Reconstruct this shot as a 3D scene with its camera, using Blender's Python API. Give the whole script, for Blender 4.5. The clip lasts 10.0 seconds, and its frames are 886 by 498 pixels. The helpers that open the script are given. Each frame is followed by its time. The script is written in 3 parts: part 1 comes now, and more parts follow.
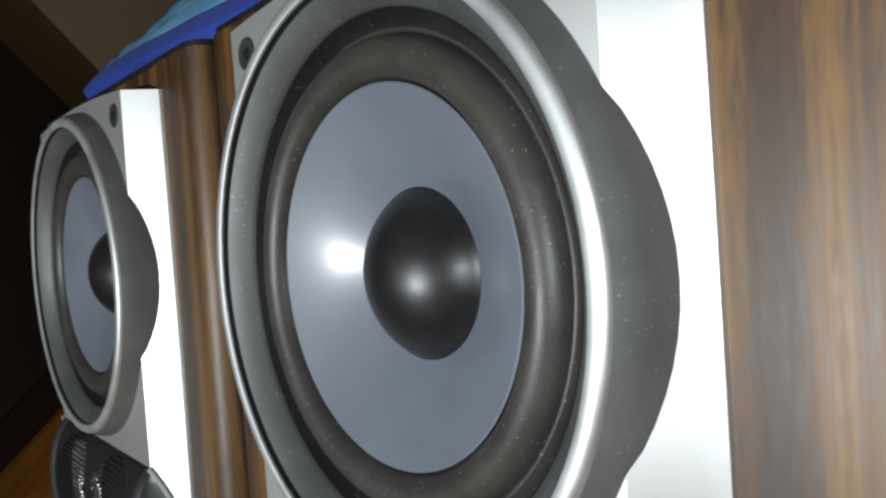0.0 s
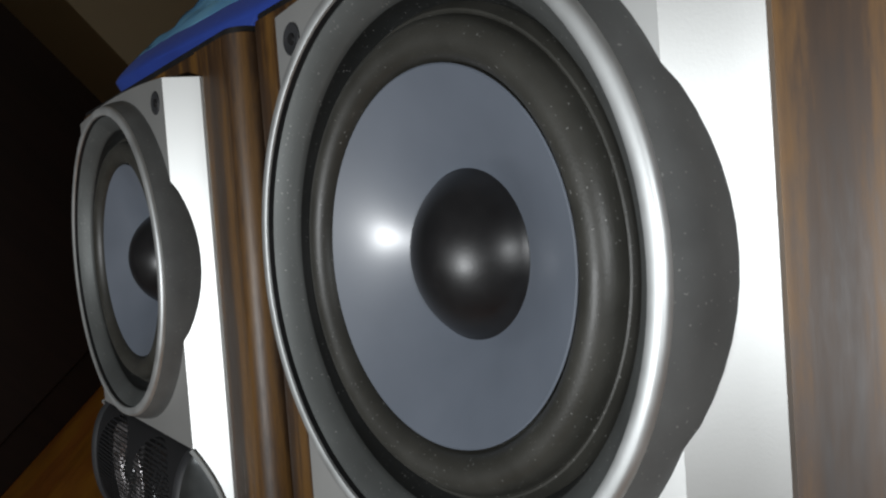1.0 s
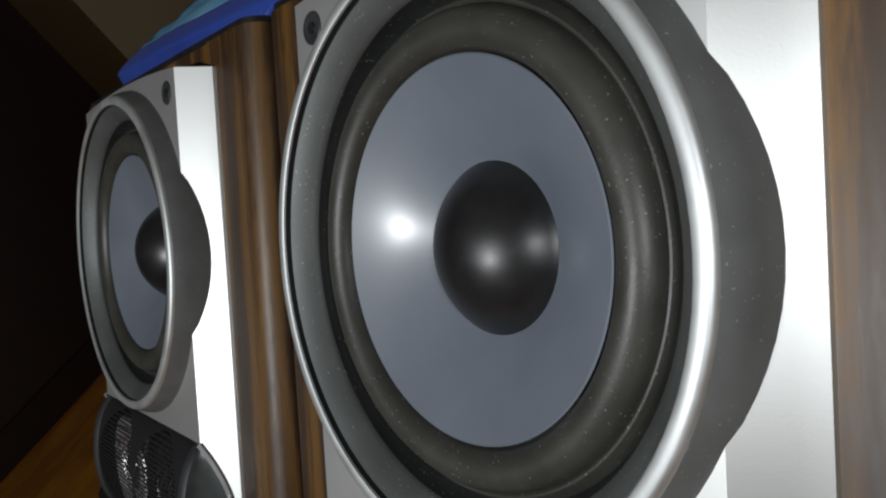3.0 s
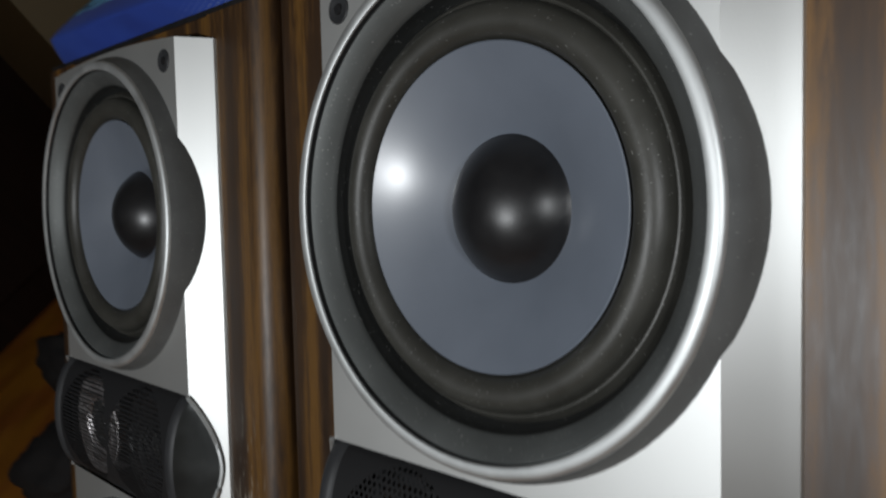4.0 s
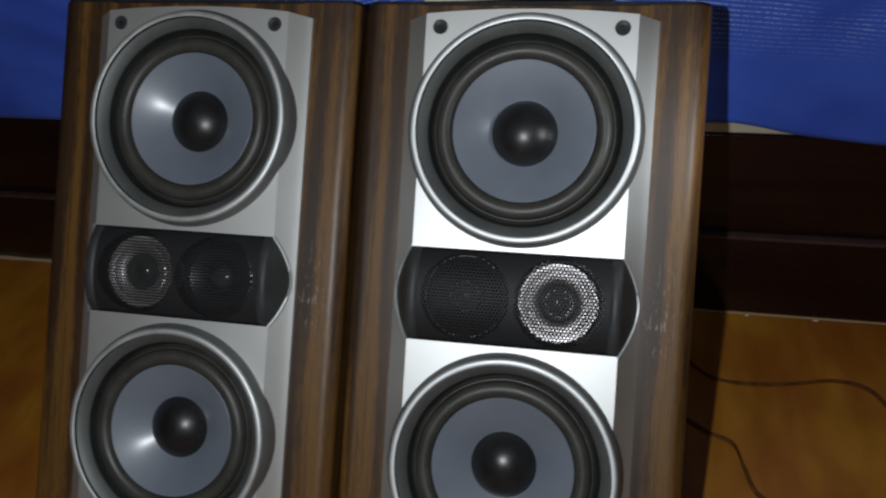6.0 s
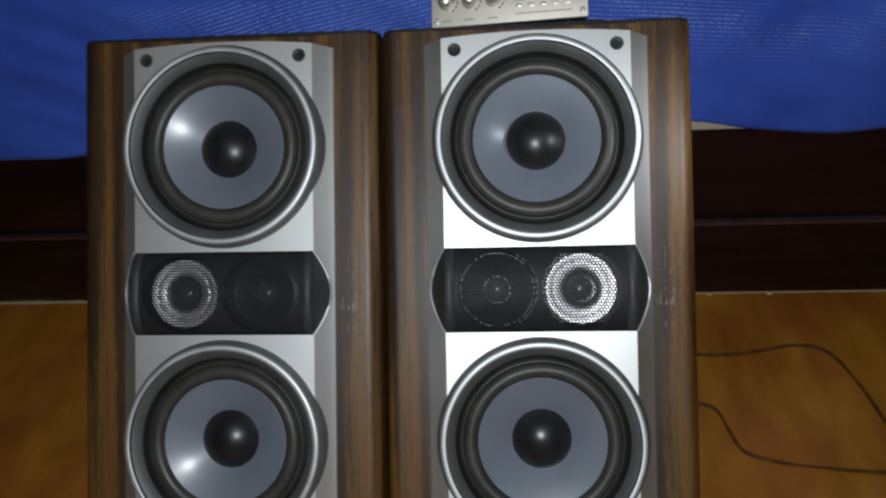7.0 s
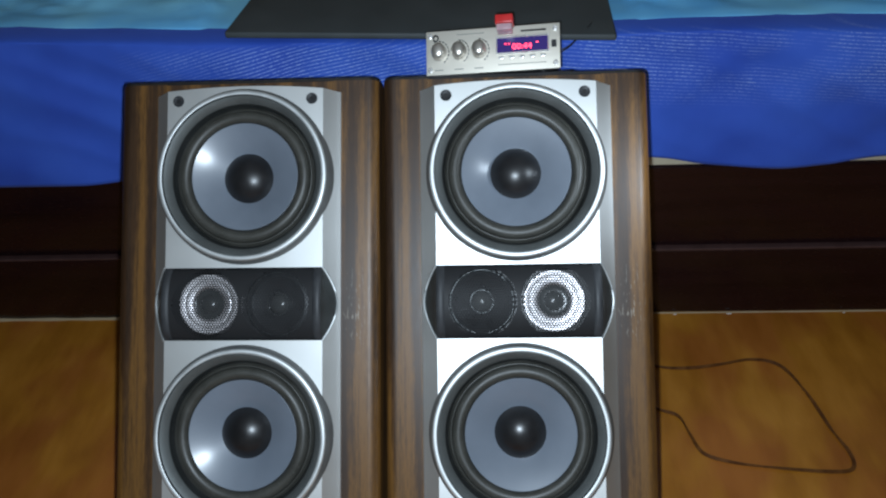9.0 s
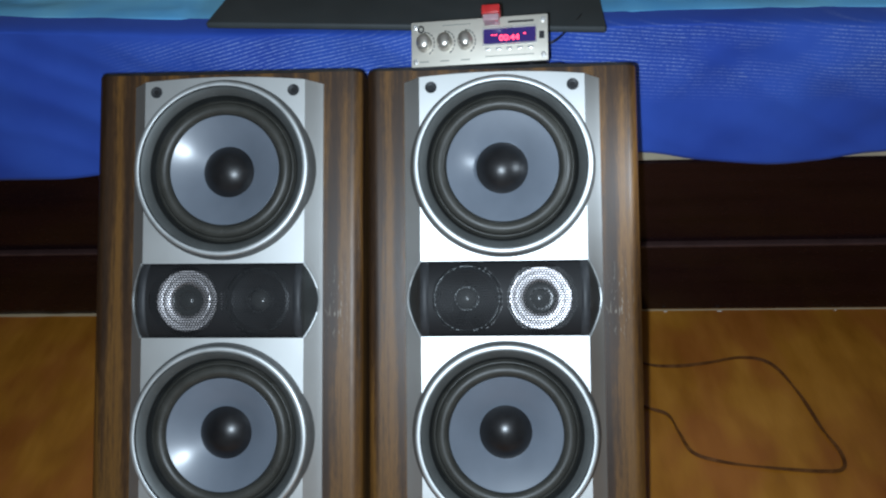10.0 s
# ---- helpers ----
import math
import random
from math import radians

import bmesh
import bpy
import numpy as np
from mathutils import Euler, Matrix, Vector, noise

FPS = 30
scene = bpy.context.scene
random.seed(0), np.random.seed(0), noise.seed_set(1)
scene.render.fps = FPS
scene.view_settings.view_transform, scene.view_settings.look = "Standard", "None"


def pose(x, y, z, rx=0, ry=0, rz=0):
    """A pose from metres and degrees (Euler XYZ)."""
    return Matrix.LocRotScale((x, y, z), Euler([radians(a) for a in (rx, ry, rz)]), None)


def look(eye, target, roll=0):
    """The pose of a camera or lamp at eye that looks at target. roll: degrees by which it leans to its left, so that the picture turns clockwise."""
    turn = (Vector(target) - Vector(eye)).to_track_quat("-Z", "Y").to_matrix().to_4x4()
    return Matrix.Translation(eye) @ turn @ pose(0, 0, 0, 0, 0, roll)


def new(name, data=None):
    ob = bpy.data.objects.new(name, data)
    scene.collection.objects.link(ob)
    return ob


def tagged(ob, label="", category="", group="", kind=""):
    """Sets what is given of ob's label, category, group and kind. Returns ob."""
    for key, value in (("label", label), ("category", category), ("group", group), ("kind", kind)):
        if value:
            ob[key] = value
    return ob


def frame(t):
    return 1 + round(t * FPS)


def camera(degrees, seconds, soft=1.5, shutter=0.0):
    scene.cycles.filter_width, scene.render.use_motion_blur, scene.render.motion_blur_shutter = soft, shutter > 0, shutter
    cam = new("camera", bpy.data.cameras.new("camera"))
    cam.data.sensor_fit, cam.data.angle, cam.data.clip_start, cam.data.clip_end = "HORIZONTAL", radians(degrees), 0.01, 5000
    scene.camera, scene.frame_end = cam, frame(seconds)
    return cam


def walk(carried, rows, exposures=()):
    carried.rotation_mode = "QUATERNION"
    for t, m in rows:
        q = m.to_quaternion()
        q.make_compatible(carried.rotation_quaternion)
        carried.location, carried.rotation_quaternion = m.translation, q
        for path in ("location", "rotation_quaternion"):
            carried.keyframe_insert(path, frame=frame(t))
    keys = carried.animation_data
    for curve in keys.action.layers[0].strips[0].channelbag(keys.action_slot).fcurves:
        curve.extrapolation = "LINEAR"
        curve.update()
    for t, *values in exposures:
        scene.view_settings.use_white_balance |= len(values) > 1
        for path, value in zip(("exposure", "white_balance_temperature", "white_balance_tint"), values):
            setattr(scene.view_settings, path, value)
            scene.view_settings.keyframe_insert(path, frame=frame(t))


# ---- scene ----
# camera
cam = camera(61.5, 10.0, soft=2.2, shutter=0.5)
walk(cam, [
    (0.0, pose(0.1716, -0.1592, 0.5172, 56.56, 34.05, 38.50)),
    (0.5, pose(0.1715, -0.1623, 0.5200, 56.59, 35.57, 40.07)),
    (1.0, pose(0.1682, -0.1663, 0.5202, 56.84, 35.01, 40.14)),
    (1.5, pose(0.1649, -0.1679, 0.5203, 56.84, 34.37, 40.13)),
    (2.0, pose(0.1628, -0.1694, 0.5210, 57.01, 34.48, 40.47)),
    (2.5, pose(0.1615, -0.1713, 0.5225, 56.78, 34.04, 40.23)),
    (2.7, pose(0.1608, -0.1702, 0.5223, 56.55, 34.34, 40.22)),
    (3.8, pose(0.1590, -0.1969, 0.5344, 56.13, 30.75, 38.05)),
    (4.0, pose(0.1593, -0.2149, 0.5519, 52.94, 28.49, 34.14)),
    (4.5, pose(0.1541, -0.2961, 0.6019, 49.97, 20.82, 28.86)),
    (5.0, pose(0.1344, -0.4148, 0.6726, 49.64, 11.46, 21.90)),
    (5.2, pose(0.1313, -0.4564, 0.6843, 49.34, 8.46, 17.22)),
    (6.3, pose(0.0199, -0.5813, 0.7487, 48.00, 4.26, 6.32)),
    (6.5, pose(0.0036, -0.5953, 0.7506, 47.38, 3.96, 2.89)),
    (7.0, pose(-0.0283, -0.6218, 0.7738, 49.14, 3.98, 2.89)),
    (7.5, pose(-0.0504, -0.6521, 0.7830, 50.12, 2.38, 3.18)),
    (8.0, pose(-0.0379, -0.6583, 0.7925, 50.08, 2.92, 1.70)),
    (8.5, pose(-0.0294, -0.7013, 0.8200, 51.54, 2.73, 1.94)),
    (9.0, pose(-0.0277, -0.7059, 0.8288, 51.47, 2.96, 2.21)),
    (9.5, pose(-0.0264, -0.7021, 0.8203, 51.62, 2.93, 2.27)),
    (10.0, pose(-0.0197, -0.6924, 0.8180, 51.13, 2.52, 1.94)),
], exposures=[(0.0, 1.0, 6400, 8), (0.4, 0.5, 6450, 9), (0.8, 0.36, 6550, 10), (2.7, 0.38, 6550, 10), (3.8, 0.26, 6550, 10), (4.5, -0.3, 6500, 10), (5.2, 0.15, 6450, 10),
               (6.4, 0.25, 6300, 9), (7.0, 0.45, 6250, 9), (8.0, 0.95, 6050, 8), (8.5, 1.02, 5620, 4), (10.0, 1.05, 5620, 4)])

# light: a dark room, lit by the filmer's carried torch; fixed lamps stand for it where the walk begins and ends
world = bpy.data.worlds.new("night_room")
world.use_nodes = True
world.node_tree.nodes["Background"].inputs[0].default_value = (0.5, 0.6, 1.0, 1)
world.node_tree.nodes["Background"].inputs[1].default_value = 0.004
scene.world = world


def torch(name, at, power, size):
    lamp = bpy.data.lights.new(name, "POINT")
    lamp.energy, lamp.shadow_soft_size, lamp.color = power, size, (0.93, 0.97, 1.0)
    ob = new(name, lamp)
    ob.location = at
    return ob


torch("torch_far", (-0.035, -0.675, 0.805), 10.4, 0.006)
# second lamp, always on, added to brighten the right speaker for the close start
near = bpy.data.lights.new("near_fill_lamp", "SPOT")
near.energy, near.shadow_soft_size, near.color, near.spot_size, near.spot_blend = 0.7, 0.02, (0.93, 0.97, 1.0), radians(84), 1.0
near_fill = new("near_fill_lamp", near)
near_fill.matrix_world = look((0.205, -0.172, 0.525), (0.104, -0.077, 0.413))


# ---------------------------------------------------------------- materials
def nodes_of(name):
    m = bpy.data.materials.new(name)
    m.use_nodes = True
    nt = m.node_tree
    return m, nt, nt.nodes["Principled BSDF"]


def node(nt, kind, **inputs):
    n = nt.nodes.new(kind)
    for key, value in inputs.items():
        n.inputs[key.replace("_", " ")].default_value = value
    return n


def ramp(nt, source, stops):
    r = nt.nodes.new("ShaderNodeValToRGB")
    while len(r.color_ramp.elements) < len(stops):
        r.color_ramp.elements.new(0.5)
    for e, (at, c) in zip(r.color_ramp.elements, stops):
        e.position, e.color = at, (*c, 1)
    nt.links.new(source, r.inputs[0])
    return r.outputs[0]


def coords(nt, stretch=(1, 1, 1), turn=(0, 0, 0)):
    tc = nt.nodes.new("ShaderNodeTexCoord")
    mp = nt.nodes.new("ShaderNodeMapping")
    mp.inputs["Scale"].default_value = stretch
    mp.inputs["Rotation"].default_value = turn
    nt.links.new(tc.outputs["Object"], mp.inputs[0])
    return mp.outputs[0]


def noise_of(nt, vec, scale, detail=4.0, rough=0.55):
    n = node(nt, "ShaderNodeTexNoise", Scale=scale, Detail=detail, Roughness=rough)
    nt.links.new(vec, n.inputs["Vector"])
    return n.outputs[0]


def bump_of(nt, bsdf, height, strength, dist=0.001):
    b = node(nt, "ShaderNodeBump", Strength=strength, Distance=dist)
    nt.links.new(height, b.inputs["Height"])
    nt.links.new(b.outputs[0], bsdf.inputs["Normal"])


def spread(nt, source, low, high):
    r = node(nt, "ShaderNodeMapRange", To_Min=low, To_Max=high)
    r.inputs["From Min"].default_value, r.inputs["From Max"].default_value = 0.3, 0.7
    nt.links.new(source, r.inputs[0])
    return r.outputs[0]


def surface(name, dark, light, scale, rough, metal=0.0, bump=0.0, stretch=(1, 1, 1), fine=None, coat=0.0, spec=0.5, dust=0.0, sheen=0.0, wear=0.055):
    """A surface with blotches, a finer grain and worn gloss."""
    m, nt, b = nodes_of(name)
    v = coords(nt, stretch)
    big, small = noise_of(nt, v, scale), noise_of(nt, v, fine or scale * 9, 3.0)
    col = ramp(nt, big, [(0.3, dark), (0.7, light)])
    if dust:
        specks = noise_of(nt, coords(nt), 1300.0, 0.0)
        mask = ramp(nt, specks, [(0.79, (0, 0, 0)), (0.82, (dust, dust, dust))])
        mx = nt.nodes.new("ShaderNodeMixRGB")
        mx.inputs[2].default_value = (0.5, 0.5, 0.48, 1)
        nt.links.new(mask, mx.inputs[0])
        nt.links.new(col, mx.inputs[1])
        col = mx.outputs[0]
    nt.links.new(col, b.inputs["Base Color"])
    nt.links.new(spread(nt, big, rough - wear, rough + wear), b.inputs["Roughness"])
    b.inputs["Metallic"].default_value, b.inputs["Coat Weight"].default_value = metal, coat
    b.inputs["Coat Roughness"].default_value, b.inputs["Specular IOR Level"].default_value = 0.25, spec
    b.inputs["Sheen Weight"].default_value = sheen
    if bump:
        bump_of(nt, b, small, bump)
    return m


def wood_veneer(name, stops, along, gloss, scuffed=False, lacquer=0.0, spec=0.5):
    """Streaked veneer with the grain along one axis."""
    m, nt, b = nodes_of(name)
    st = [1.0, 1.0, 1.0]
    st[along] = 0.035
    v = coords(nt, st)
    streak = noise_of(nt, v, 42.0, 6.0, 0.6)
    st2 = [1.0, 1.0, 1.0]
    st2[along] = 0.16
    pores = noise_of(nt, coords(nt, st2), 480.0, 4.0, 0.65)
    blotch = noise_of(nt, coords(nt), 9.0, 3.0)
    add = nt.nodes.new("ShaderNodeMath")
    add.operation = "MULTIPLY_ADD"
    add.inputs[1].default_value, add.inputs[2].default_value = 0.18, -0.09
    nt.links.new(pores, add.inputs[0])
    add2 = nt.nodes.new("ShaderNodeMath")
    nt.links.new(streak, add2.inputs[0])
    nt.links.new(add.outputs[0], add2.inputs[1])
    add3 = nt.nodes.new("ShaderNodeMath")
    add3.operation = "MULTIPLY_ADD"
    add3.inputs[1].default_value = 0.12
    nt.links.new(blotch, add3.inputs[0])
    nt.links.new(add2.outputs[0], add3.inputs[2])
    colour = ramp(nt, add3.outputs[0], stops)
    if scuffed:
        # pale scratches rubbed into one stretch of the veneer
        tc = nt.nodes.new("ShaderNodeTexCoord")
        spot = node(nt, "ShaderNodeVectorMath")
        spot.operation = "SUBTRACT"
        spot.inputs[1].default_value = (0.112, 0.0, -0.235)
        nt.links.new(tc.outputs["Object"], spot.inputs[0])
        size = node(nt, "ShaderNodeVectorMath")
        size.operation = "MULTIPLY"
        size.inputs[1].default_value = (60.0, 20.0, 20.0)
        nt.links.new(spot.outputs[0], size.inputs[0])
        far = node(nt, "ShaderNodeVectorMath")
        far.operation = "LENGTH"
        nt.links.new(size.outputs[0], far.inputs[0])
        near = ramp(nt, far.outputs["Value"], [(0.3, (1, 1, 1)), (1.0, (0, 0, 0))])
        marks = ramp(nt, noise_of(nt, coords(nt, (1, 1, 0.22)), 460.0, 2.0), [(0.58, (0, 0, 0)), (0.66, (0.6, 0.6, 0.6))])
        worn = node(nt, "ShaderNodeMath")
        worn.operation = "MULTIPLY"
        nt.links.new(near, worn.inputs[0])
        nt.links.new(marks, worn.inputs[1])
        mx = nt.nodes.new("ShaderNodeMixRGB")
        mx.inputs[2].default_value = (0.30, 0.27, 0.22, 1)
        nt.links.new(worn.outputs[0], mx.inputs[0])
        nt.links.new(colour, mx.inputs[1])
        colour = mx.outputs[0]
    nt.links.new(colour, b.inputs["Base Color"])
    nt.links.new(spread(nt, pores, gloss - 0.06, gloss + 0.1), b.inputs["Roughness"])
    bump_of(nt, b, pores, 0.06, 0.0003)
    b.inputs["Coat Weight"].default_value, b.inputs["Coat Roughness"].default_value = lacquer, 0.42
    b.inputs["Specular IOR Level"].default_value = spec
    return m


VENEER = wood_veneer("walnut_veneer", [(0.34, (0.009, 0.0039, 0.0016)), (0.45, (0.022, 0.0101, 0.0038)), (0.55, (0.046, 0.0212, 0.0066)),
                                       (0.65, (0.140, 0.066, 0.012)), (0.71, (0.095, 0.044, 0.010)), (0.80, (0.025, 0.0115, 0.0045))], 2, 0.49, True, 0.42, 0.36)
MAHOGANY = wood_veneer("mahogany", [(0.35, (0.006, 0.0022, 0.0031)), (0.6, (0.0125, 0.0046, 0.006)), (0.75, (0.0085, 0.003, 0.0038))], 0, 0.2)
# board-edge highlight put into a tone lighter than the mahogany
EDGE_HIGHLIGHT = surface("lightened_edge_highlight", (0.05, 0.028, 0.026), (0.075, 0.042, 0.04), 30, 0.16, 0, 0.02, fine=600)
WARDROBE_WOOD = wood_veneer("dark_cabinet_wood", [(0.35, (0.008, 0.0035, 0.0025)), (0.7, (0.016, 0.007, 0.005))], 2, 0.5)
SILVER = surface("silver_paint", (0.70, 0.71, 0.70), (0.72, 0.73, 0.72), 30, 0.53, 1.0, 0.03, fine=1500, wear=0.008)
RING_GREY = surface("gunmetal_paint", (0.105, 0.112, 0.110), (0.130, 0.138, 0.135), 40, 0.54, 0.5, 0.06, fine=1600, dust=0.5)
WALL_GREY = surface("satin_grey_paint", (0.105, 0.108, 0.107), (0.140, 0.144, 0.142), 55, 0.48, 0.2, 0.05, fine=1600, dust=0.35)
RIM_SILVER = surface("bright_rim", (0.60, 0.62, 0.62), (0.66, 0.68, 0.68), 60, 0.54, 0.9, 0.02, fine=1500)
# near-black tone puts the crevice's shade into the throat's colour
THROAT_GREY = surface("throat_shade_grey", (0.012, 0.013, 0.0125), (0.018, 0.019, 0.0185), 50, 0.5, 0, 0.05, fine=1400, dust=0.3)
RUBBER = surface("surround_rubber", (0.030, 0.0294, 0.025), (0.046, 0.045, 0.0385), 50, 0.46, 0, 0.08, fine=1200, dust=0.3)
CONE = surface("grey_cone", (0.130, 0.150, 0.184), (0.150, 0.172, 0.210), 26, 0.46, 0.0, 0.02, fine=700, coat=0.6)
MATT_BLACK = surface("matt_black_rubber", (0.006, 0.006, 0.006), (0.012, 0.012, 0.012), 60, 0.75, 0, 0.05, fine=1500, spec=0.15)
CAP = surface("black_dust_cap", (0.008, 0.008, 0.009), (0.014, 0.014, 0.015), 60, 0.34, 0, 0.03, fine=1500)
BLACK = surface("black_plastic", (0.010, 0.010, 0.011), (0.018, 0.018, 0.019), 50, 0.38, 0, 0.05, fine=1400)
SATIN_BLACK = surface("satin_black_plastic", (0.025, 0.026, 0.028), (0.04, 0.041, 0.044), 60, 0.5, 0, 0.04, fine=1400, spec=0.3)
FACET = surface("dark_silver_facet", (0.06, 0.065, 0.065), (0.08, 0.085, 0.085), 60, 0.4, 0.7, 0.04, fine=1500)
TWEETER_METAL = surface("tweeter_metal", (0.82, 0.78, 0.79), (0.88, 0.84, 0.85), 60, 0.5, 0.92, 0.02, fine=900)
DARK_CONE = surface("dark_driver_cone", (0.022, 0.023, 0.024), (0.04, 0.041, 0.043), 70, 0.3, 0.3, 0.05)
DOME = surface("grey_dome", (0.045, 0.047, 0.045), (0.06, 0.062, 0.06), 70, 0.24, 0, 0.02)
CHROME = surface("chrome", (0.80, 0.79, 0.77), (0.88, 0.87, 0.85), 50, 0.3, 0.65)
KNOB = surface("polished_knob_metal", (0.62, 0.59, 0.53), (0.72, 0.68, 0.62), 50, 0.34, 0.85)
BRUSHED = surface("brushed_aluminium", (0.66, 0.62, 0.54), (0.76, 0.72, 0.63), 60, 0.55, 0.6, 0.05, stretch=(0.06, 1, 1), fine=1300)
PRINT = surface("grey_print", (0.22, 0.21, 0.19), (0.28, 0.27, 0.25), 90, 0.6)
RED = surface("red_plastic", (0.45, 0.02, 0.02), (0.55, 0.03, 0.03), 80, 0.35)
PINK_CAP = surface("pale_pink_plastic", (0.40, 0.26, 0.29), (0.50, 0.34, 0.37), 80, 0.35)
BEIGE_CLOTH = surface("beige_ticking", (0.50, 0.46, 0.33), (0.6, 0.55, 0.41), 20, 0.85, 0, 0.3, fine=600, sheen=0.2)
WALL_PAINT = surface("beige_wall_paint", (0.36, 0.28, 0.17), (0.41, 0.325, 0.20), 2.5, 0.8, 0, 0.08, fine=120)
CEILING_PAINT = surface("ceiling_paint", (0.70, 0.70, 0.68), (0.76, 0.76, 0.74), 2, 0.85, 0, 0.08, fine=120)
SLAB = surface("charcoal_case_cloth", (0.045, 0.052, 0.055), (0.062, 0.070, 0.073), 14, 0.6, 0, 0.25, fine=500)
CYAN = surface("light_blue_cotton", (0.14, 0.47, 0.96), (0.30, 0.70, 0.97), 6, 0.8, 0, 0.35, fine=420)
CABLE = surface("brown_cable", (0.060, 0.020, 0.005), (0.16, 0.066, 0.016), 90, 0.42, spec=0.3)
DARK_CLOTH = surface("black_cloth", (0.012, 0.011, 0.012), (0.022, 0.02, 0.02), 12, 0.85, 0, 0.4, fine=300)
PALE_BAG = surface("pale_plastic_bag", (0.24, 0.23, 0.22), (0.32, 0.31, 0.29), 16, 0.35, 0, 0.3, fine=120)
PINK_PAPER = surface("pinkish_paper", (0.26, 0.15, 0.11), (0.32, 0.19, 0.14), 20, 0.7, 0, 0.1)


def floor_wood():
    m, nt, b = nodes_of("orange_floor_wood")
    v = coords(nt, (1, 0.3, 1), (0, 0, 0.5))
    grain = noise_of(nt, v, 24.0, 6.0, 0.6)
    blotch = noise_of(nt, coords(nt), 4.5, 3.0)
    ad = nt.nodes.new("ShaderNodeMath")
    ad.operation = "MULTIPLY_ADD"
    ad.inputs[1].default_value = 0.45
    nt.links.new(grain, ad.inputs[0])
    mul = nt.nodes.new("ShaderNodeMath")
    mul.operation = "MULTIPLY"
    mul.inputs[1].default_value = 0.55
    nt.links.new(blotch, mul.inputs[0])
    nt.links.new(mul.outputs[0], ad.inputs[2])
    yellow = ramp(nt, ad.outputs[0], [(0.38, (0.27, 0.100, 0.007)), (0.5, (0.37, 0.150, 0.012)), (0.62, (0.46, 0.20, 0.022))])
    red = ramp(nt, ad.outputs[0], [(0.38, (0.25, 0.078, 0.008)), (0.62, (0.38, 0.135, 0.019))])
    patch = ramp(nt, noise_of(nt, coords(nt, (1, 0.7, 1), (0, 0, 0.9)), 9.0, 2.0), [(0.44, (0, 0, 0)), (0.58, (1, 1, 1))])
    mx = nt.nodes.new("ShaderNodeMixRGB")
    for source, socket in ((patch, 0), (yellow, 1), (red, 2)):
        nt.links.new(source, mx.inputs[socket])
    nt.links.new(mx.outputs[0], b.inputs["Base Color"])
    nt.links.new(spread(nt, grain, 0.36, 0.5), b.inputs["Roughness"])
    bump_of(nt, b, grain, 0.05)
    return m


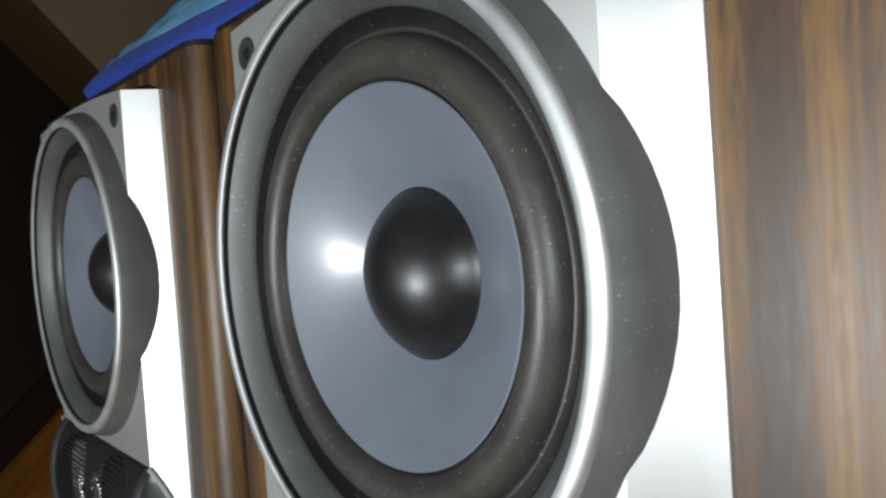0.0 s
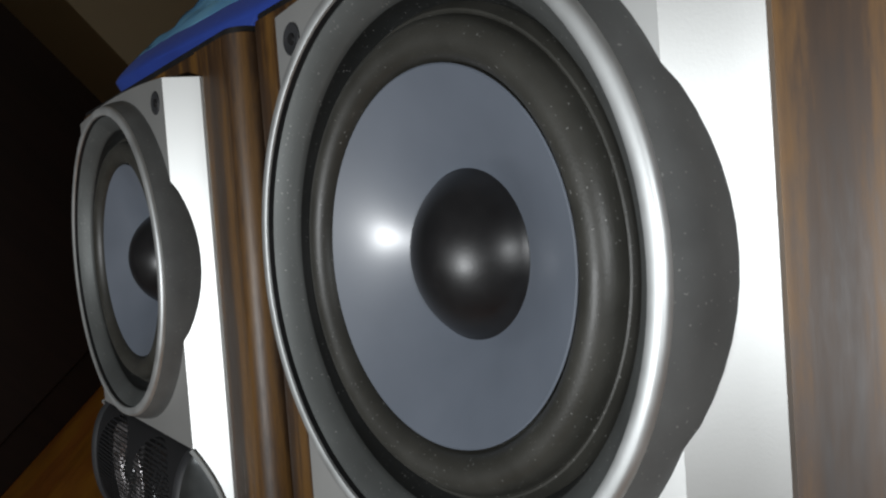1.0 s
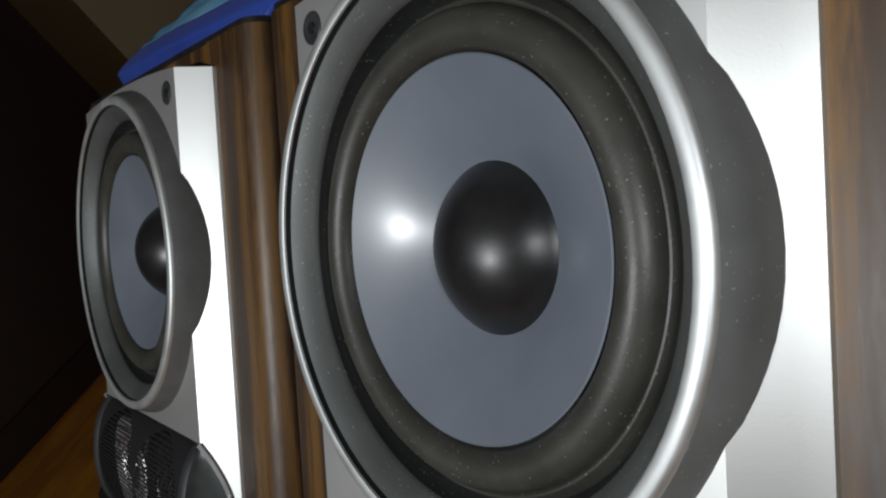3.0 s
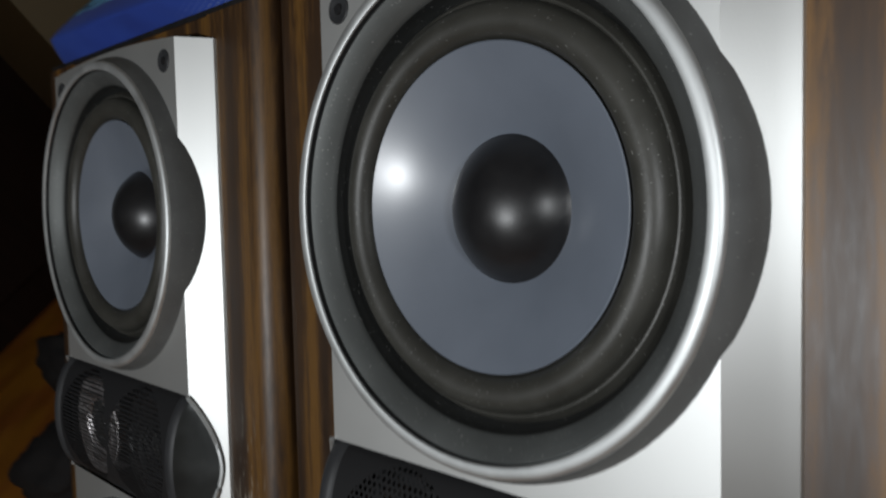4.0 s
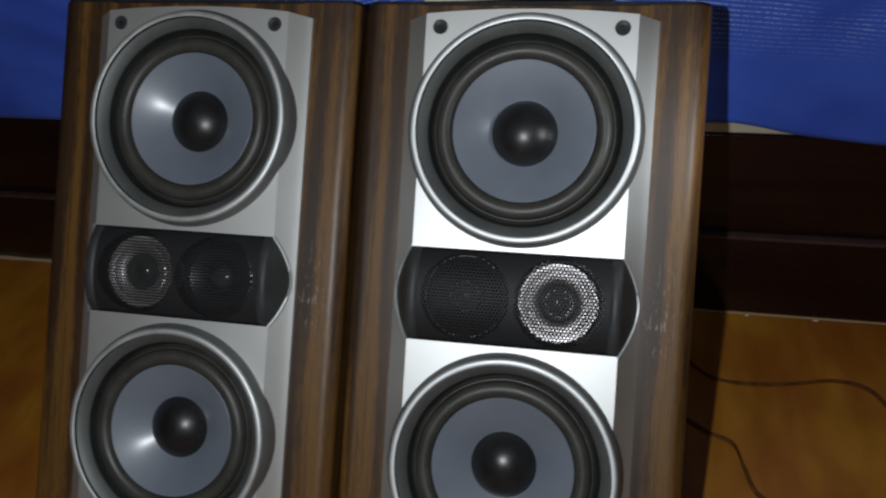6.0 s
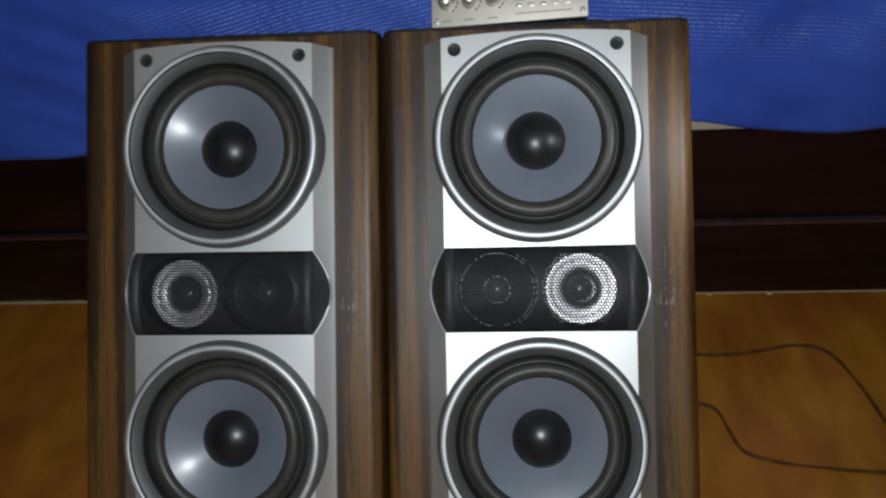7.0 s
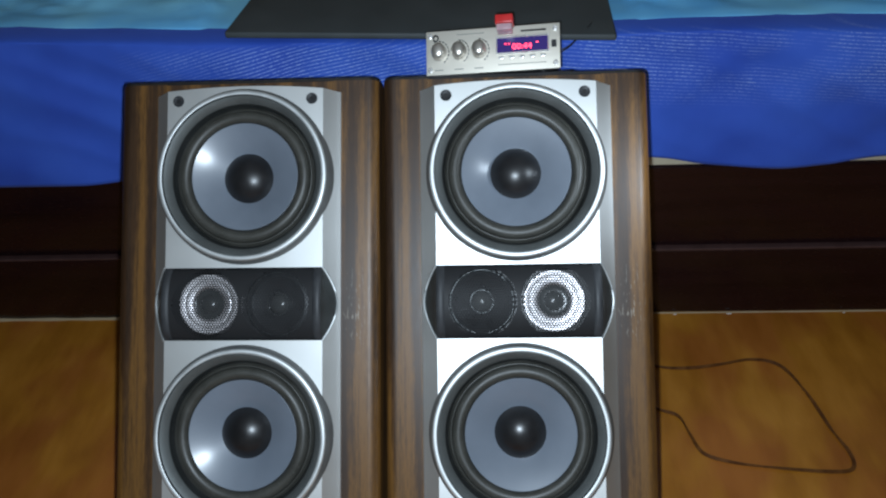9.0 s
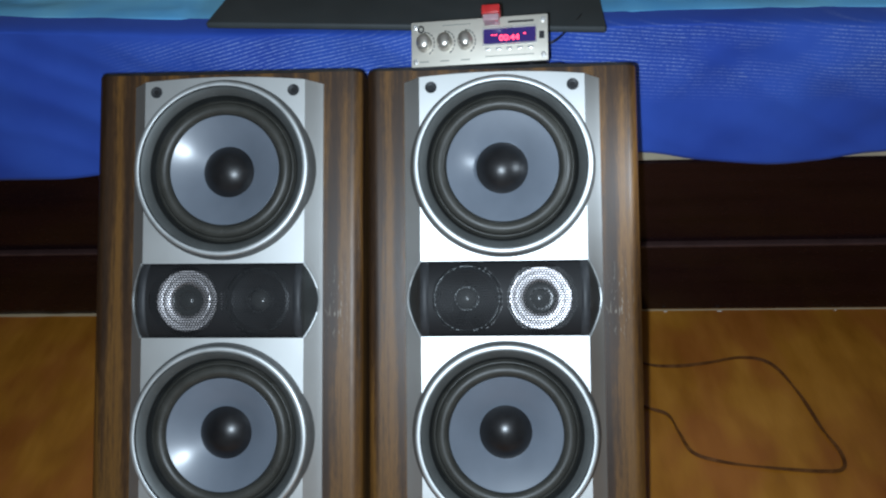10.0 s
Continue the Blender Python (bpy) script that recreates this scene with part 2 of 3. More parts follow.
def blue_sheet():
    """Royal blue cotton with fine glittering dashes woven in rows."""
    m, nt, b = nodes_of("blue_sheet_cotton")
    v = coords(nt)
    big = noise_of(nt, v, 5.0, 4.0)
    base = ramp(nt, big, [(0.3, (0.029, 0.077, 0.50)), (0.7, (0.052, 0.132, 0.66))])
    warp = noise_of(nt, v, 2.2, 1.0)
    sep = nt.nodes.new("ShaderNodeSeparateXYZ")
    nt.links.new(v, sep.inputs[0])
    rise = node(nt, "ShaderNodeMath")
    rise.operation = "MULTIPLY_ADD"
    rise.inputs[1].default_value = 0.025
    nt.links.new(warp, rise.inputs[0])
    away = node(nt, "ShaderNodeMath")
    away.operation = "ABSOLUTE"
    nt.links.new(sep.outputs[0], away.inputs[0])
    slant = node(nt, "ShaderNodeMath")
    slant.operation = "MULTIPLY_ADD"
    slant.inputs[1].default_value = 0.18
    lean = node(nt, "ShaderNodeMath")
    lean.operation = "MULTIPLY_ADD"
    lean.inputs[1].default_value = -0.08
    nt.links.new(sep.outputs[0], lean.inputs[0])
    nt.links.new(sep.outputs[2], lean.inputs[2])
    nt.links.new(away.outputs[0], slant.inputs[0])
    nt.links.new(lean.outputs[0], slant.inputs[2])
    nt.links.new(slant.outputs[0], rise.inputs[2])
    rows = node(nt, "ShaderNodeMath")
    rows.operation = "MULTIPLY"
    rows.inputs[1].default_value = 2 * math.pi / 0.0046
    nt.links.new(rise.outputs[0], rows.inputs[0])
    sine = node(nt, "ShaderNodeMath")
    sine.operation = "SINE"
    nt.links.new(rows.outputs[0], sine.inputs[0])
    line = ramp(nt, sine.outputs[0], [(0.68, (0, 0, 0)), (0.98, (1, 1, 1))])
    dash = ramp(nt, noise_of(nt, coords(nt, (1, 1, 2)), 430.0, 1.0), [(0.40, (0.12, 0.12, 0.12)), (0.60, (1, 1, 1))])
    high = node(nt, "ShaderNodeMapRange")
    high.inputs["From Min"].default_value, high.inputs["From Max"].default_value = 0.362, 0.405
    nt.links.new(sep.outputs[2], high.inputs[0])
    patch = ramp(nt, noise_of(nt, coords(nt, (1, 1, 1.6), (0, 0.6, 0)), 9.0, 3.0), [(0.36, (0, 0, 0)), (0.54, (1, 1, 1))])
    ends = []
    for axis, full, none in ((2, 0.458, 0.468), (0, -0.34, -0.50), (0, 0.50, 0.62)):
        m_end = node(nt, "ShaderNodeMapRange")
        m_end.inputs["From Min"].default_value, m_end.inputs["From Max"].default_value = none, full
        nt.links.new(sep.outputs[axis], m_end.inputs[0])
        ends.append(m_end.outputs[0])
    mask = line
    for other in (dash, high.outputs[0], patch, *ends):
        mu = node(nt, "ShaderNodeMath")
        mu.operation = "MULTIPLY"
        nt.links.new(mask, mu.inputs[0])
        nt.links.new(other, mu.inputs[1])
        mask = mu.outputs[0]
    mx = nt.nodes.new("ShaderNodeMixRGB")
    mx.inputs[2].default_value = (0.48, 0.62, 0.92, 1)
    nt.links.new(mask, mx.inputs[0])
    nt.links.new(base, mx.inputs[1])
    nt.links.new(mx.outputs[0], b.inputs["Base Color"])
    b.inputs["Roughness"].default_value = 0.75
    b.inputs["Sheen Weight"].default_value = 0.05
    bump_of(nt, b, noise_of(nt, v, 700.0, 2.0), 0.2)
    return m


def perforated():
    """Black sheet metal with staggered round holes."""
    m, nt, b = nodes_of("perforated_black_metal")
    b.inputs["Base Color"].default_value = (0.017, 0.017, 0.018, 1)
    b.inputs["Roughness"].default_value = 0.55
    b.inputs["Specular IOR Level"].default_value = 0.2
    pitch = 0.0028
    v = coords(nt, (1 / pitch, 0, 1 / (pitch * 1.732)))
    dist = []
    for shift in ((0, 0, 0), (0.5, 0, 0.5)):
        a = nt.nodes.new("ShaderNodeVectorMath")
        a.inputs[1].default_value = shift
        nt.links.new(v, a.inputs[0])
        fr = nt.nodes.new("ShaderNodeVectorMath")
        fr.operation = "FRACTION"
        nt.links.new(a.outputs[0], fr.inputs[0])
        s = nt.nodes.new("ShaderNodeVectorMath")
        s.operation = "SUBTRACT"
        s.inputs[1].default_value = (0.5, 0, 0.5)
        nt.links.new(fr.outputs[0], s.inputs[0])
        k = nt.nodes.new("ShaderNodeVectorMath")
        k.operation = "MULTIPLY"
        k.inputs[1].default_value = (1, 0, 1.732)
        nt.links.new(s.outputs[0], k.inputs[0])
        ln = nt.nodes.new("ShaderNodeVectorMath")
        ln.operation = "LENGTH"
        nt.links.new(k.outputs[0], ln.inputs[0])
        dist.append(ln.outputs["Value"])
    mn = node(nt, "ShaderNodeMath")
    mn.operation = "MINIMUM"
    nt.links.new(dist[0], mn.inputs[0])
    nt.links.new(dist[1], mn.inputs[1])
    hole = node(nt, "ShaderNodeMath")
    hole.operation = "LESS_THAN"
    hole.inputs[1].default_value = 0.335
    nt.links.new(mn.outputs[0], hole.inputs[0])
    # only in two round fields over the drivers
    field = coords(nt)
    for op, val in (("ABSOLUTE", None), ("SUBTRACT", (0.0353, 0.0, 0.0)), ("MULTIPLY", (1, 0, 1))):
        f = nt.nodes.new("ShaderNodeVectorMath")
        f.operation = op
        if val:
            f.inputs[1].default_value = val if op != "SUBTRACT" else (0.0353, 0.0, 0.2297)
        nt.links.new(field, f.inputs[0])
        field = f.outputs[0]
    ln = nt.nodes.new("ShaderNodeVectorMath")
    ln.operation = "LENGTH"
    nt.links.new(field, ln.inputs[0])
    near = node(nt, "ShaderNodeMath")
    near.operation = "LESS_THAN"
    near.inputs[1].default_value = 0.0338
    nt.links.new(ln.outputs["Value"], near.inputs[0])
    both = node(nt, "ShaderNodeMath")
    both.operation = "MULTIPLY"
    nt.links.new(hole.outputs[0], both.inputs[0])
    nt.links.new(near.outputs[0], both.inputs[1])
    hole = both
    clear = nt.nodes.new("ShaderNodeBsdfTransparent")
    mix = nt.nodes.new("ShaderNodeMixShader")
    nt.links.new(hole.outputs[0], mix.inputs[0])
    nt.links.new(b.outputs[0], mix.inputs[1])
    nt.links.new(clear.outputs[0], mix.inputs[2])
    nt.links.new(mix.outputs[0], nt.nodes["Material Output"].inputs[0])
    return m


def glow(name, colour, strength):
    m, nt, b = nodes_of(name)
    b.inputs["Base Color"].default_value = (0.02, 0.02, 0.02, 1)
    b.inputs["Emission Color"].default_value = (*colour, 1)
    b.inputs["Emission Strength"].default_value = strength
    b.inputs["Roughness"].default_value = 0.15
    return m


FLOOR_WOOD, BLUE, GRILLE = floor_wood(), blue_sheet(), perforated()
DISPLAY, DIGITS = glow("violet_display", (0.05, 0.015, 0.30), 0.22), glow("red_digits", (1.0, 0.04, 0.07), 3.0)


# ---------------------------------------------------------------- mesh helpers
def finish(bm, angle=32):
    bmesh.ops.recalc_face_normals(bm, faces=bm.faces[:])
    for f in bm.faces:
        f.smooth = True
    for e in bm.edges:
        if len(e.link_faces) == 2 and e.calc_face_angle(0) > radians(angle):
            e.smooth = False


def part(name, bm, material, parent, label="", angle=32):
    """Link a bmesh as one mesh object under a thing or a part (or alone, with no parent)."""
    finish(bm, angle)
    me = bpy.data.meshes.new(name)
    bm.to_mesh(me)
    bm.free()
    me.materials.append(material)
    ob = new(name, me)
    ob.parent = parent
    return tagged(ob, label)


def thing(name, matrix, label, category, group=""):
    ob = new(name)
    ob.empty_display_size = 0.05
    ob.matrix_world = matrix
    return tagged(ob, label, category, group)


def box(lo, hi, bevel=0.0, segments=2, bm=None):
    bm = bm or bmesh.new()
    c = [(a + b) / 2 for a, b in zip(lo, hi)]
    s = [b - a for a, b in zip(lo, hi)]
    made = bmesh.ops.create_cube(bm, size=1, matrix=Matrix.LocRotScale(c, None, s))
    if bevel:
        edges = list({e for v in made["verts"] for e in v.link_edges})
        bmesh.ops.bevel(bm, geom=edges, offset=bevel, segments=segments, affect="EDGES", profile=0.5)
    return bm


def lathe(profile, cx=0.0, cz=0.0, seg=96, bm=None):
    """Turn a profile of (radius, y) about the y axis through (cx, cz)."""
    bm = bm or bmesh.new()
    rings = []
    for r, y in profile:
        if r < 1e-6:
            rings.append([bm.verts.new((cx, y, cz))])
        else:
            rings.append([bm.verts.new((cx + r * math.cos(a), y, cz + r * math.sin(a))) for a in (2 * math.pi * i / seg for i in range(seg))])
    for a, b in zip(rings, rings[1:]):
        for i in range(seg):
            j = (i + 1) % seg
            vs = [a[i % len(a)], a[j % len(a)], b[j % len(b)], b[i % len(b)]]
            vs = list(dict.fromkeys(vs))
            if len(vs) > 2:
                bm.faces.new(vs)
    return bm


def prism(outline, z0, z1, bm=None):
    """A closed outline of (x, y) drawn up from z0 to z1."""
    bm = bm or bmesh.new()
    lo = [bm.verts.new((x, y, z0)) for x, y in outline]
    hi = [bm.verts.new((x, y, z1)) for x, y in outline]
    n = len(outline)
    for i in range(n):
        j = (i + 1) % n
        bm.faces.new((lo[i], lo[j], hi[j], hi[i]))
    bm.faces.new(lo[::-1])
    bm.faces.new(hi)
    return bm


def sheet_of(point, nu, nv, bm=None):
    """A grid of quads through point(u, v), u and v from 0 to 1."""
    bm = bm or bmesh.new()
    g = [[bm.verts.new(point(i / nu, j / nv)) for j in range(nv + 1)] for i in range(nu + 1)]
    for i in range(nu):
        for j in range(nv):
            bm.faces.new((g[i][j], g[i + 1][j], g[i + 1][j + 1], g[i][j + 1]))
    return bm


def smooth_path(points, steps=8):
    """Catmull-Rom through the points."""
    ps = [Vector(p) for p in points]
    ps = [2 * ps[0] - ps[1]] + ps + [2 * ps[-1] - ps[-2]]
    out = []
    for a, b, c, d in zip(ps, ps[1:], ps[2:], ps[3:]):
        for k in range(steps):
            t = k / steps
            out.append(0.5 * (2 * b + (c - a) * t + (2 * a - 5 * b + 4 * c - d) * t * t + (3 * b - a - 3 * c + d) * t ** 3))
    return out + [ps[-2]]


def tube(path, radius, seg=8, bm=None):
    bm = bm or bmesh.new()
    rings = []
    for i, p in enumerate(path):
        d = (path[min(i + 1, len(path) - 1)] - path[max(i - 1, 0)]).normalized()
        side = d.orthogonal() if abs(d.z) > 0.95 else d.cross(Vector((0, 0, 1)))
        side.normalize()
        up = side.cross(d)
        rings.append([bm.verts.new(p + radius * (math.cos(a) * side + math.sin(a) * up)) for a in (2 * math.pi * k / seg for k in range(seg))])
    for a, b in zip(rings, rings[1:]):
        for k in range(seg):
            bm.faces.new((a[k], a[(k + 1) % seg], b[(k + 1) % seg], b[k]))
    bm.faces.new(rings[0][::-1])
    bm.faces.new(rings[-1])
    return bm


# ---------------------------------------------------------------- the room
BED_FACE = 0.163      # the bed's side board
BED_TOP = 0.451


def slab(name, lo, hi, material, label):
    return tagged(part(name, box(lo, hi), material, None), label, "room", kind="structure")


slab("floor", (-2.1, -2.4, -0.05), (2.2, 1.5, 0.0), FLOOR_WOOD, "orange-brown varnished wooden floor under the speakers")
slab("wall_west", (-2.1, -2.4, 0.0), (-1.95, 1.5, 2.5), WALL_PAINT, "beige painted wall beyond the bed")
slab("wall_east", (2.05, -2.4, 0.0), (2.2, 1.5, 2.5), WALL_PAINT, "beige painted wall")
slab("wall_north", (-1.95, 1.35, 0.0), (2.05, 1.5, 2.5), WALL_PAINT, "beige painted wall behind the bed")
slab("wall_south", (-1.95, -2.4, 0.0), (2.05, -2.25, 2.5), WALL_PAINT, "beige painted wall")
slab("ceiling", (-2.1, -2.4, 2.5), (2.2, 1.5, 2.6), CEILING_PAINT, "plain white ceiling")

# ---------------------------------------------------------------- the bed
bed = thing("bed", Matrix.Translation((0, 0, 0)), "dark mahogany bed with a two-board side and beige mattress", "bed")
part("lower_board", box((-0.93, BED_FACE, 0.0), (1.07, BED_FACE + 0.025, 0.1268), 0.004, 3), MAHOGANY, bed)
part("upper_board", box((-0.93, BED_FACE + 0.004, 0.1322), (1.07, BED_FACE + 0.028, 0.270), 0.003, 3), MAHOGANY, bed)
# strip added between the boards to carry their edge highlight
part("highlight_strip", box((-0.93, BED_FACE - 0.004, 0.1272), (1.07, BED_FACE + 0.012, 0.1318), 0.0018, 4), EDGE_HIGHLIGHT, bed, "glossy strip added between the boards, lightened as their edge highlight")
part("end_board", box((-0.955, BED_FACE + 0.004, 0.0), (-0.932, 1.20, 0.272), 0.003, 3), MAHOGANY, bed)
part("mattress", box((-0.74, BED_FACE + 0.004, 0.271), (1.05, 1.18, BED_TOP - 0.006), 0.004, 3), BEIGE_CLOTH, bed, "beige fabric mattress")


def hem(x):
    """The height of the sheet's lower hem along the bed."""
    z = 0.278 - 0.008 * math.exp(-((x - 0.36) / 0.09) ** 2) + 0.021 * math.exp(-((x - 0.175) / 0.07) ** 2)
    z += 0.010 * math.exp(-((x - 0.52) / 0.05) ** 2) - 0.010 * math.exp(-((x - 0.75) / 0.12) ** 2) - 0.004 * math.sin(x * 9 + 1)
    return z


def drape(u, v):
    """The hanging side of the sheet, from the mattress edge down to the hem."""
    x = -0.74 + 1.79 * u
    top = BED_TOP + 0.009 + 0.023 * max(0.0, 0.1 - x) + 0.003 * math.sin(x * 7)
    down = max(0.0, (v - 0.16) / 0.84)
    z = top - down * (top - hem(x))
    y = BED_FACE - 0.006
    if v < 0.16:
        a = (1 - v / 0.16) * math.pi / 2
        y, z = y + 0.022 * (1 - math.cos(a)) + 0.036 * (1 - v / 0.16) ** 2, top + 0.006 * math.sin(a)
    fold = noise.noise((x * 6 + z * 7, z * 4, 0.3)) * 0.018 + noise.noise((x * 17 - z * 14, z * 9, 2.1)) * 0.004 + abs(noise.noise((x * 9 + z * 16, z * 3, 7.0))) * 0.006
    if x < -0.6:
        x -= (x + 0.6) * -1.15 * down
    return (x, y - 0.004 + fold * min(1.0, v * 3), z)


bm = sheet_of(drape, 220, 44)
sheet = part("bed_sheet", bm, BLUE, None)
sol = sheet.modifiers.new("cloth", "SOLIDIFY")
sol.thickness, sol.offset = 0.0015, 0
tagged(sheet, "royal blue cotton sheet with glittering dashed rows draped over the bed", "bed sheet")


def spread_top(u, v):
    x, y = -0.75 + 1.81 * u, BED_FACE + 0.021 + 1.014 * v
    rise = 0.023 * max(0.0, 0.1 - x) + 0.003 * math.sin(x * 7)
    flat = 0.0 if abs(x + 0.112) < 0.27 and y < 0.66 else 1.0
    loose = flat * min(1.0, v * 14)
    crumple = noise.noise((x * 5, y * 7, 5.0)) * 0.010 + abs(noise.noise((x * 9 + y * 6, y * 17, 1.0))) * 0.016 + abs(noise.noise((x * 21, y * 30, 4.0))) * 0.005
    return (x, y, BED_TOP + 0.0170 + rise + crumple * loose - 0.003 * (1 - min(1.0, v * 60)))


cover = part("bed_cover", sheet_of(spread_top, 170, 110), CYAN, None)
sol = cover.modifiers.new("cloth", "SOLIDIFY")
sol.thickness, sol.offset = 0.002, -1
tagged(cover, "crumpled light blue cotton cover spread over the bed", "bed cover")

case = part("case", box((-0.220, -0.226, 0.0), (0.245, 0.22, 0.008), 0.0025, 3), SLAB, None)
case.matrix_world = pose(-0.112, 0.360, BED_TOP + 0.0254, 0, 1.3, -2.6)
tagged(case, "thin flat charcoal grey case lying on the bed's edge", "case")


# ---------------------------------------------------------------- the loudspeakers
W2, DEEP, TALL = 0.135, 0.212, 0.4675     # half width, depth and height of a cabinet
OUTER, TOP = 0.0035, 0.002
PLATE, BEVEL, PROUD = 0.0805, 0.0962, 0.0139
MID_TOP, MID_LOW = -0.1934, -0.266
MID = (MID_TOP + MID_LOW) / 2
WOOFERS = (-0.1009, -0.3596)
BARREL = 0.0725


def arch(x):
    return -0.0085 - 0.0055 * (x / BEVEL) ** 2


def cabinet_front(side, inset=0.0):
    """The rounded front corners of a cabinet in plan, from its right to its left; the left-hand cabinet is widened on
    its outer side to fit the camera's view.
    """
    r, n = 0.012, 10
    wide = {1: W2 - inset, -1: W2 - inset + (OUTER if side < 0 else 0.0)}
    right, left = ([(sx * (wide[sx] - r + r * math.sin(a)), inset + r - r * math.cos(a)) for a in (math.pi / 2 * k / n for k in range(n + 1))] for sx in (1, -1))
    return right + [(wide[1], DEEP - inset), (-wide[-1], DEEP - inset)] + left[::-1]


def cabinet_bm(side):
    """An open-fronted carcass with rounded front edges, and the rails over and under the baffle."""
    t = 0.016
    outer = [(0.088, 0.0)] + cabinet_front(side) + [(-0.088, 0.0)]
    inner = [(-0.088, t), (-W2 + t, t + 0.01), (-W2 + t, DEEP - t), (W2 - t, DEEP - t), (W2 - t, t + 0.01), (0.088, t)]
    bm = prism(outer + inner, -TALL + 0.003, TOP - 0.003)
    for z0, z1 in ((-0.0165, TOP - 0.0035), (-TALL + 0.0035, -TALL + 0.0165)):
        box((-0.0879, 0.0004, z0), (0.0879, t, z1), bm=bm)
    return bm


def baffle_bm():
    """The proud plate with its bevelled flanks and arched ends, with round holes for the woofers and a gap for the tweeters."""
    bm = bmesh.new()
    seg = 96
    for sign, cz in zip((1, -1), WOOFERS):
        # one half of the plate: between its arched end and the tweeter panel, round the woofer's hole
        def end(x):
            return arch(x) if sign > 0 else -TALL - arch(x)
        inner = MID_TOP if sign > 0 else MID_LOW
        hole, rim = [], []
        for i in range(seg):
            a = 2 * math.pi * i / seg
            dx, dz = math.cos(a), math.sin(a)
            hole.append(bm.verts.new((0.0795 * dx, -PROUD, cz + 0.0795 * dz)))
            k = 9.0
            if abs(dx) > 1e-9:
                k = min(k, PLATE / abs(dx))
            if dz * sign < -1e-9:
                k = min(k, (inner - cz) / dz)
            elif dz * sign > 1e-9:
                for _ in range(3):
                    x = max(-PLATE, min(PLATE, k * dx))
                    k = min(PLATE / abs(dx) if abs(dx) > 1e-9 else 9.0, (end(x) - cz) / dz)
            rim.append(bm.verts.new((k * dx, -PROUD, cz + k * dz)))
        for i in range(seg):
            j = (i + 1) % seg
            bm.faces.new((hole[i], hole[j], rim[j], rim[i]))
    # corner fillets that the rays above cut off
    for sign, cz in zip((1, -1), WOOFERS):
        inner = MID_TOP if sign > 0 else MID_LOW
        outer = arch(PLATE) if sign > 0 else -TALL - arch(PLATE)
        for sx in (-1, 1):
            for zc in (inner, outer):
                near = sorted((v for v in bm.verts if abs(v.co.y + PROUD) < 1e-6), key=lambda v: (v.co - Vector((sx * PLATE, -PROUD, zc))).length)[:2]
                corner = bm.verts.new((sx * PLATE, -PROUD, zc))
                if all((v.co - corner.co).length > 1e-5 for v in near):
                    bm.faces.new((near[0], near[1], corner))
    # bevelled flanks
    nz = 40
    for sx in (-1, 1):
        def flank(u, v, sx=sx):
            x = PLATE + (BEVEL - PLATE) * u
            z0, z1 = arch(x), -TALL - arch(x)
            return (sx * x, flank_y(x), z0 + (z1 - z0) * v)
        sheet_of(flank, 6, nz, bm)
        def edge_lip(u, v, sx=sx):
            z0, z1 = arch(BEVEL), -TALL - arch(BEVEL)
            return (sx * (BEVEL + 0.0006 * u), flank_y(BEVEL) + (0.001 - flank_y(BEVEL)) * u, z0 + (z1 - z0) * v)
        sheet_of(edge_lip, 2, nz, bm)
    # arched end faces going back to the wood
    for sign in (1, -1):
        def lip(u, v, sign=sign):
            x = -BEVEL + 2 * BEVEL * u
            front = flank_y(abs(x))
            z = arch(x) if sign > 0 else -TALL - arch(x)
            return (x, front + (0.001 - front) * v, z)
        sheet_of(lip, 60, 1, bm)
    return bm


RING = [(0.0903, 0.006), (0.0903, -0.0060), (0.0900, -0.0115), (0.0889, -0.0165), (0.0876, -0.0198), (0.0862, -0.0222)]
RIM = [(0.0862, -0.0222), (0.0860, -0.0231), (0.0855, -0.0238), (0.0847, -0.0242), (0.0835, -0.0243), (0.0820, -0.0243), (0.0815, -0.0240), (0.0813, -0.0233)]
STEP = [(0.0813, -0.0233), (0.0812, -0.0228), (0.0811, -0.0214)]
FUNNEL = [(0.0811, -0.0214), (0.0804, -0.0217), (0.0788, -0.0206), (0.0765, -0.0184), (0.0745, -0.0160), (0.0739, -0.0151), (0.0737, -0.0143)]
THROAT = [(0.0737, -0.0143), (0.0733, -0.0125), (0.0724, -0.0098), (0.0712, -0.0076), (0.0700, -0.0070)]
SURROUND = [(0.0712, -0.0078), (0.0697, -0.0102), (0.0688, -0.0113), (0.0682, -0.0114), (0.0676, -0.0108)] + \
    [(0.0613 + 0.0062 * math.cos(a), -0.0104 - 0.0066 * math.sin(a)) for a in (math.pi * k / 14 for k in range(1, 14))] + [(0.0549, -0.0110), (0.0543, -0.0120)]
CONE_LINE = [(0.0546, -0.0126), (0.0541, -0.0129)] + [(r, -0.0129 + 0.51 * (0.0541 - r) - 0.0007 * math.sin(math.pi * (0.0541 - r) / 0.03)) for r in (0.0530 - 0.0029 * k for k in range(11))]
CAP_LINE = [(0.0258, 0.0030), (0.0256, 0.0014)] + [(0.030 * math.sin(a), 0.0172 - 0.030 * math.cos(a)) for a in (radians(57.8) * k / 16 for k in range(16, 0, -1))] + [(0.0, -0.0128)]


def barrel_y(z):
    k = (z - MID) / ((MID_TOP - MID_LOW) / 2)
    return -PROUD + 0.003 - 0.0165 * math.sqrt(max(0.0, 1 - 0.96 * k * k)) + 0.0165 * 0.2


def tip(z):
    k = abs(z - MID) / ((MID_TOP - MID_LOW) / 2)
    return PLATE + 0.0130 * (1 - k ** 1.7)


